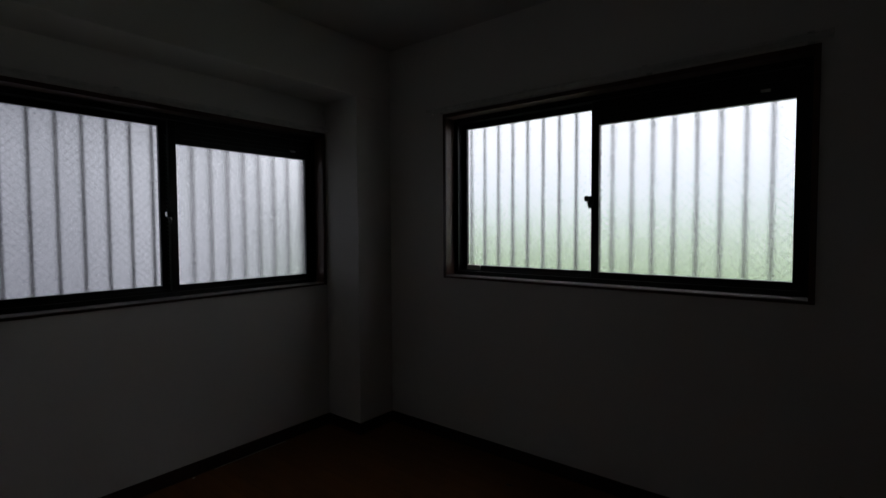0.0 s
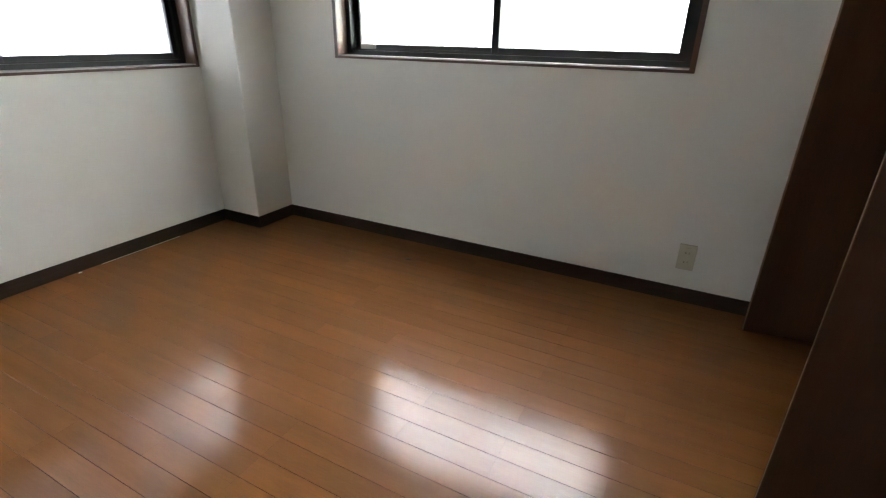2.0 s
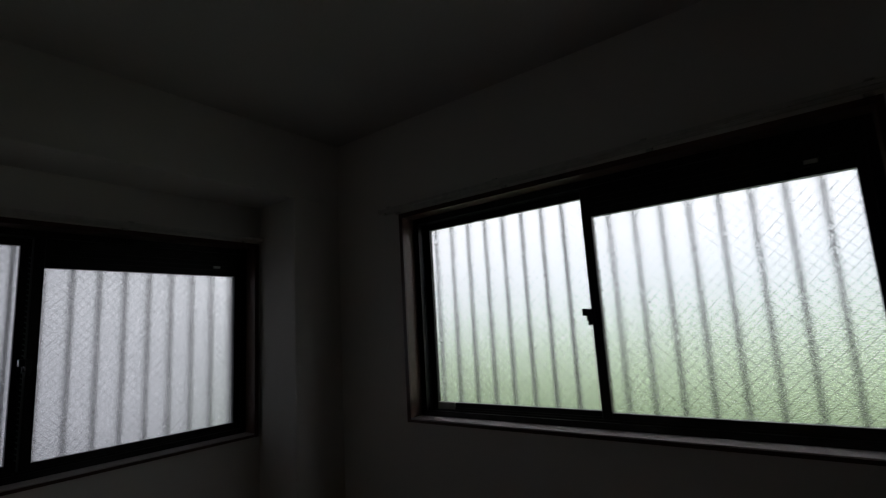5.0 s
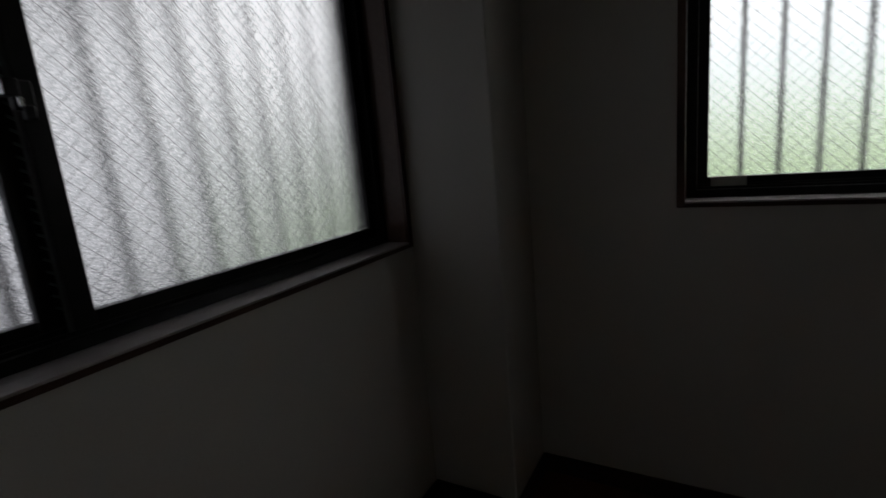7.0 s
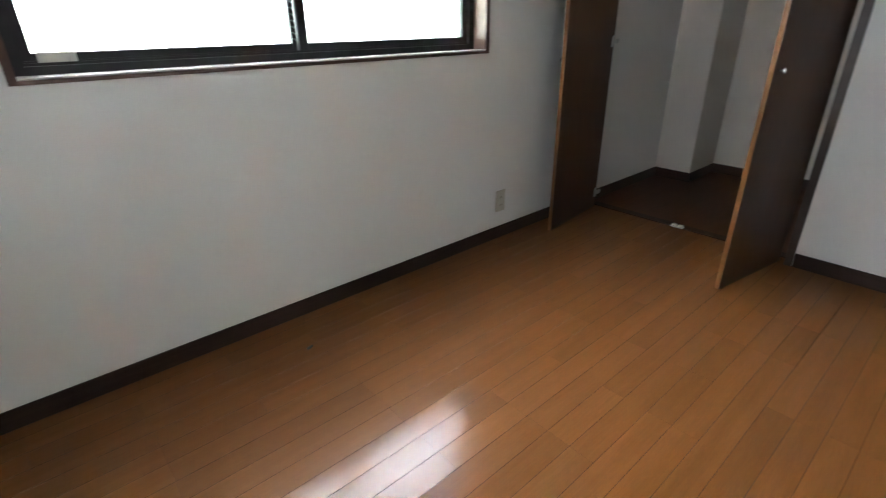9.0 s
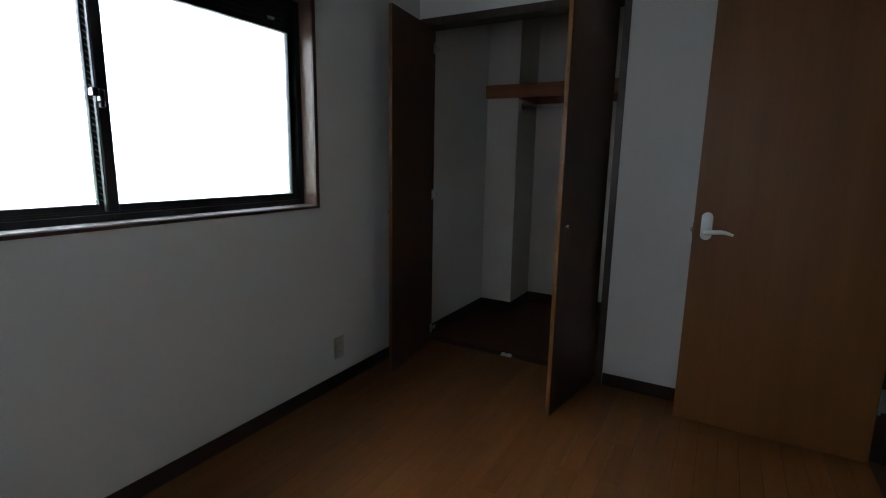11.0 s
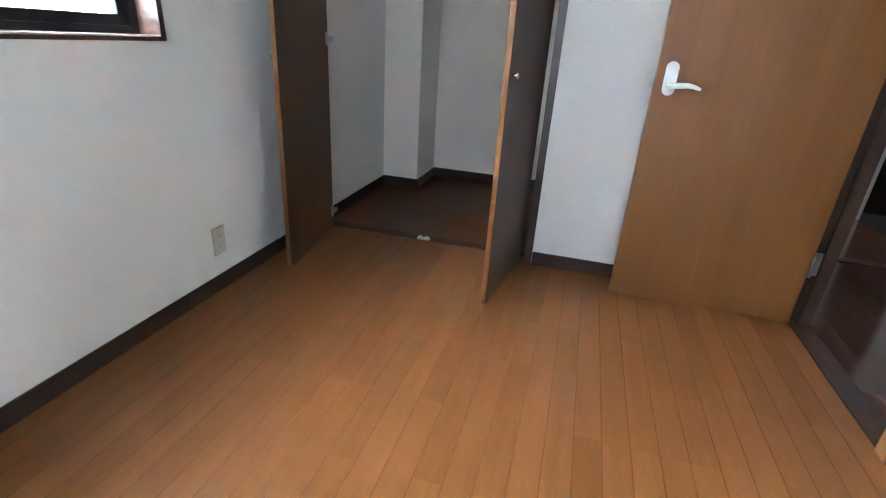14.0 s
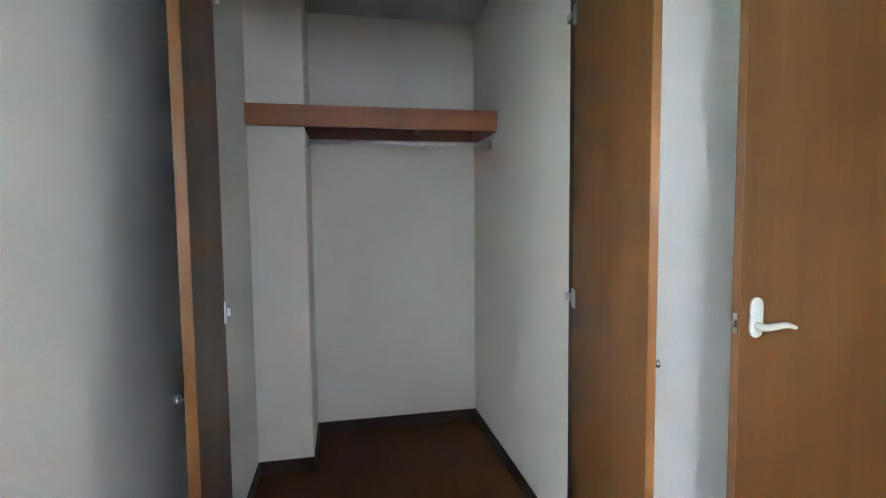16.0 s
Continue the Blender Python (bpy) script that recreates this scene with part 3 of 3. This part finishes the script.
handle_set(DX, -1)
handle_set(DX + DT, 1)
part("latch_plate", boxes((DX + 0.008, DX + 0.027, -1.6145, -1.6125, 0.90, 0.965), (DX + 0.012, DX + 0.023, -1.6125, -1.604, 0.922, 0.942), bevel=0.001), STEEL, door, "steel latch on the door's edge")
for z in (0.285, 1.75):
    bm = boxes((DX + 0.002, DX + 0.030, -2.3575, -2.355, z - 0.05, z + 0.05), (DX + 0.026, DX + 0.029, -2.397, -2.3575, z - 0.05, z + 0.05))
    rod(bm, (DX - 0.003, -2.36, z - 0.05), (DX - 0.003, -2.36, z + 0.05), 0.006, 10)
    part("hinge", bm, DULL, door, "dull steel hinge")

# ---- closet ----
closet_frame = holder("closet_frame", pose(0, 0, 0), "dark wooden frame round the closet opening", "closet frame", kind="structure")
for y0, y1 in ((-0.047, -0.0355), (-1.2145, -1.199)):
    part("jamb", boxes((EAST - 0.003, EAST + 0.105, y0, y1, 0, 2.033)), JAMB, closet_frame)
part("head", boxes((EAST - 0.003, EAST + 0.105, -1.199, -0.047, 2.015, 2.0445)), JAMB, closet_frame)
part("casing", boxes((EAST - 0.012, EAST - 0.0005, -0.046, -0.0095, 0, 2.06), bevel=0.001), JAMB, closet_frame)
part("casing", boxes((EAST - 0.012, EAST - 0.0005, -1.234, -1.2, 0, 2.06), bevel=0.001), JAMB, closet_frame)
part("casing", boxes((EAST - 0.0115, EAST - 0.0005, -1.2, -0.046, 2.016, 2.06), bevel=0.001), JAMB, closet_frame)
part("threshold", boxes((EAST + 0.075, EAST + 0.135, -1.199, -0.047, -0.002, 0.006), bevel=0.002), THRESHOLD, closet_frame, "low dark wooden threshold")


def closet_door(m, side, label, band, length, inner):
    """A hinged leaf: local x from hinge to free edge, y its thickness, outer face at side * -thickness."""
    th, z0, z1 = 0.021, 0.012, 2.0
    leaf = holder("closet_door", m, label, "closet door", "closet doors")
    y0, y1 = (0, th) if side > 0 else (-th, 0)
    cut = y1 - 0.004 if side > 0 else y0 + 0.004
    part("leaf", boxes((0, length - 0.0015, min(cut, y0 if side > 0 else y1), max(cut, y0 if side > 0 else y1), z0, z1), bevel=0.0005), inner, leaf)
    # thin skin added to carry the front's shaded colour
    part("front_panel", boxes((0, length - 0.0015, cut, y1 if side > 0 else y0, z0, z1), bevel=0.0005), CLOSET_FRONT_SHADED, leaf, "veneered front skin with shade in its darker brown")
    part("edge_band", boxes((length - 0.0015, length, y0 + 0.001, y1 - 0.001, z0 + 0.001, z1 - 0.001)), band, leaf, "wooden edge band")
    out = y1 if side > 0 else y0
    bm = bmesh.new()
    rod(bm, (length - 0.035, out, 0.935), (length - 0.035, out + side * 0.012, 0.935), 0.0045, 12)
    rod(bm, (length - 0.035, out + side * 0.012, 0.935), (length - 0.035, out + side * 0.022, 0.935), 0.0095, 16)
    part("knob", bm, STEEL, leaf, "small round steel knob", True)
    inn = y0 if side > 0 else y1
    for z in (0.11, 1.005, 1.89):
        s = -side
        bm = boxes((0.004, 0.03, inn, inn + s * 0.006, z - 0.03, z + 0.03), (-0.03, 0.012, inn + s * 0.006, inn + s * 0.016, z - 0.012, z + 0.012), bevel=0.001)
        part("hinge", bm, DULL, leaf, "dull steel cup hinge")
    return leaf


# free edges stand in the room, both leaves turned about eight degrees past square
closet_door(pose(3.45, -0.096, 0, 0, 0, 180 + 7.4), -1, "veneered closet door with shade in its dark brown, open beside the window wall", LEAF_EDGE, 0.557, CLOSET_INNER_SHADED)
closet_door(pose(3.4150, -1.1593, 0, 0, 0, 180 - 9.0), 1, "veneered closet door with shade in its front's colour, open into the room", LEAF_EDGE, 0.526, CLOSET)

shelf = holder("closet_shelf", pose(0, 0, 0), "reddish wooden closet shelf with a deep front board", "shelf")
part("front_board", boxes((4.395, 4.42, CLOSET_S + 0.0005, -0.0005, 1.706, 1.806), bevel=0.0012), SHELF, shelf)
part("shelf_board", boxes((4.42, 4.431, CLOSET_S + 0.0005, -0.0005, 1.778, 1.798), (4.431, BACK - 0.0005, CLOSET_S + 0.0005, -0.2655, 1.778, 1.798)), SHELF, shelf)
part("cleat", boxes((BACK - 0.02, BACK - 0.0005, CLOSET_S + 0.0005, -0.2655, 1.70, 1.7775)), CLEAT, shelf, "dark red-brown wall batten")
part("cleat", boxes((4.425, BACK - 0.021, CLOSET_S + 0.0005, CLOSET_S + 0.02, 1.70, 1.7775)), CLEAT, shelf)
part("cleat", boxes((4.435, BACK - 0.021, -0.285, -0.2655, 1.70, 1.7775)), CLEAT, shelf)
for y in (-0.56, -0.87):
    part("batten", boxes((4.425, BACK - 0.021, y - 0.011, y + 0.011, 1.745, 1.7775)), CLEAT, shelf)

pipe = holder("hanger_pipe", pose(0, 0, 0), "chromed steel clothes pipe under the closet shelf", "clothes rail")
part("pipe", rod(bmesh.new(), (4.512, CLOSET_S + 0.004, 1.65), (4.512, -0.27, 1.65), 0.0125, 20), CHROME, pipe, "", True)
for y0, y1 in ((CLOSET_S + 0.0005, CLOSET_S + 0.012), (-0.277, -0.2655)):
    bm = rod(bmesh.new(), (4.512, y0, 1.65), (4.512, y1, 1.65), 0.022, 20)
    part("flange", bm, DULL, pipe, "dull steel end socket")

catch = holder("floor_catch", pose(3.496, -0.626, 0.006), "small pale metal door catch on the closet threshold", "door catch")
part("base", boxes((-0.014, 0.014, -0.035, 0.035, 0, 0.006), bevel=0.001), DULL, catch)
part("roller", boxes((-0.010, 0.010, -0.032, -0.004, 0.006, 0.016), bevel=0.003), PALE, catch)
part("roller", boxes((-0.010, 0.010, 0.004, 0.032, 0.006, 0.016), bevel=0.003), PALE, catch)

# ---- small things ----
outlet = holder("wall_outlet", pose(2.637, 0, 0.218), "beige double wall socket low on the papered wall", "socket")
bm = boxes((-0.035, 0.035, -0.007, -0.0005, -0.06, 0.06))
bmesh.ops.bevel(bm, geom=bm.edges[:], offset=0.002, segments=2, affect="EDGES", profile=0.5)
part("cover_plate", bm, BEIGE, outlet)
part("socket_insert", boxes((-0.013, 0.013, -0.0085, -0.007, -0.045, 0.045), bevel=0.0007), BEIGE, outlet)
for z in (0.022, -0.022):
    part("slot", boxes((-0.0075, -0.0055, -0.0092, -0.0085, z - 0.005, z + 0.005), (0.0055, 0.0075, -0.0092, -0.0085, z - 0.004, z + 0.004)), DARK, outlet, "dark plug slots")


def scrap(name, m, size, mat, label, category):
    bm = bmesh.new()
    bmesh.ops.create_icosphere(bm, subdivisions=2, radius=1.0)
    for v in bm.verts:
        k = 1 + 0.35 * noise.noise(v.co * 2.1 + m.translation * 5)
        v.co = Vector((v.co.x * size[0] * k, v.co.y * size[1] * k, max(-0.9, v.co.z) * size[2] + size[2] * 0.9))
    ob = mesh_object(name, bm, mat, True)
    ob.matrix_world = m
    return tagged(ob, label, category)


scrap("floor_scrap", pose(1.335, -0.237, 0, 0, 0, 25), (0.016, 0.008, 0.002), DARK, "small dark scrap lying on the wooden floor", "debris")
scrap("plaster_crumb", pose(0.026, -1.17, 0, 0, 0, 70), (0.008, 0.004, 0.003), WHITE, "small white crumb lying beside the baseboard", "debris")

strip = boxes((0.0125, 0.0145, -1.06, -0.62, 0.0, 0.0025), bevel=0.0005)
tagged(mesh_object("caulk_strip", strip, PALE), "thin pale loose caulk strip lying along the baseboard", "debris")

# ---- floors, plank by plank ----
PLANK = 0.0795
plank_meshes = {}


def plank_mesh(length, width, mat):
    key = (round(length, 3), round(width, 4), mat.name)
    if key not in plank_meshes:
        g, r = 0.0006, 0.00004
        a, b, y = g * 0.2, length - g * 0.2, width - g
        v = [(a, g, -0.011), (b, g, -0.011), (b, y, -0.011), (a, y, -0.011), (a, g, -r), (b, g, -r), (b, y, -r), (a, y, -r),
             (a, g + r, 0), (b, g + r, 0), (b, y - r, 0), (a, y - r, 0)]
        f = [(0, 1, 5, 4), (1, 2, 6, 5), (2, 3, 7, 6), (3, 0, 4, 7), (4, 5, 9, 8), (6, 7, 11, 10), (5, 6, 10, 9), (7, 4, 8, 11), (8, 9, 10, 11)]
        me = bpy.data.meshes.new("plank")
        me.from_pydata(v, [], f)
        me.materials.append(mat)
        me.materials.append(JOINT)
        for p in me.polygons[:8]:
            p.material_index = 1
        plank_meshes[key] = me
    return plank_meshes[key]


def planked(name, x0, x1, y0, y1, mat, label, row0, ends, seed, bed):
    """Boards run along x in panels four strips wide; each strip is pieced from shorter lengths."""
    base = structure(name, boxes((bed[0], bed[1], bed[2], bed[3], -0.14, -0.0105)), JOINT, label, "floor")
    rng = random.Random(seed)
    k = math.floor((y0 - row0) / PLANK)
    while row0 + k * PLANK < y1 - 0.002:
        lo, hi = max(y0, row0 + k * PLANK), min(y1, row0 + (k + 1) * PLANK)
        row = math.floor(k / 4)
        x = ends[row % 2] - 1.77 * 4
        while x < x1:
            rest, stop = 1.77, x + 1.77
            while rest > 0.01:
                step = rest if rest < 0.5 else rng.choice((0.295, 0.59, 0.59, 0.885))
                step = min(step, rest)
                a, b = max(x0, stop - rest), min(x1, stop - rest + step)
                rest -= step
                if b - a > 0.004 and hi - lo > 0.004:
                    ob = new("plank", plank_mesh(b - a, hi - lo, mat))
                    ob.location = (a, lo, 0)
                    ob.parent = base
            x = stop
        k += 1
    return base


planked("floor", 0.0, EAST + 0.09, SOUTH, 0.0, FLOOR, "glossy orange-brown plank floor", -0.859, (2.55, 1.667), 3, (-0.2, 3.51, -2.375, 0.0))
structure("closet_floor", boxes((EAST + 0.13, BACK, CLOSET_S, 0.0, -0.1, 0.0)), CLOSET_BOARD, "plain dark brown floor board of the closet", "floor")
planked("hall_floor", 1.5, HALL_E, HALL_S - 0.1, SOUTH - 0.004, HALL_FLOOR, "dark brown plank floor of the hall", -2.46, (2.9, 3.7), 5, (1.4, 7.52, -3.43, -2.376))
structure("door_threshold", boxes((2.50, 3.268, SOUTH - 0.085, SOUTH + 0.004, -0.004, 0.004), bevel=0.001), THRESHOLD, "dark wooden threshold board in the doorway", "threshold")
structure("hall_threshold", boxes((4.17, 4.23, HALL_S + 0.01, -2.455, -0.004, 0.007), bevel=0.002), RUBBER, "black threshold strip across the hall floor", "threshold")
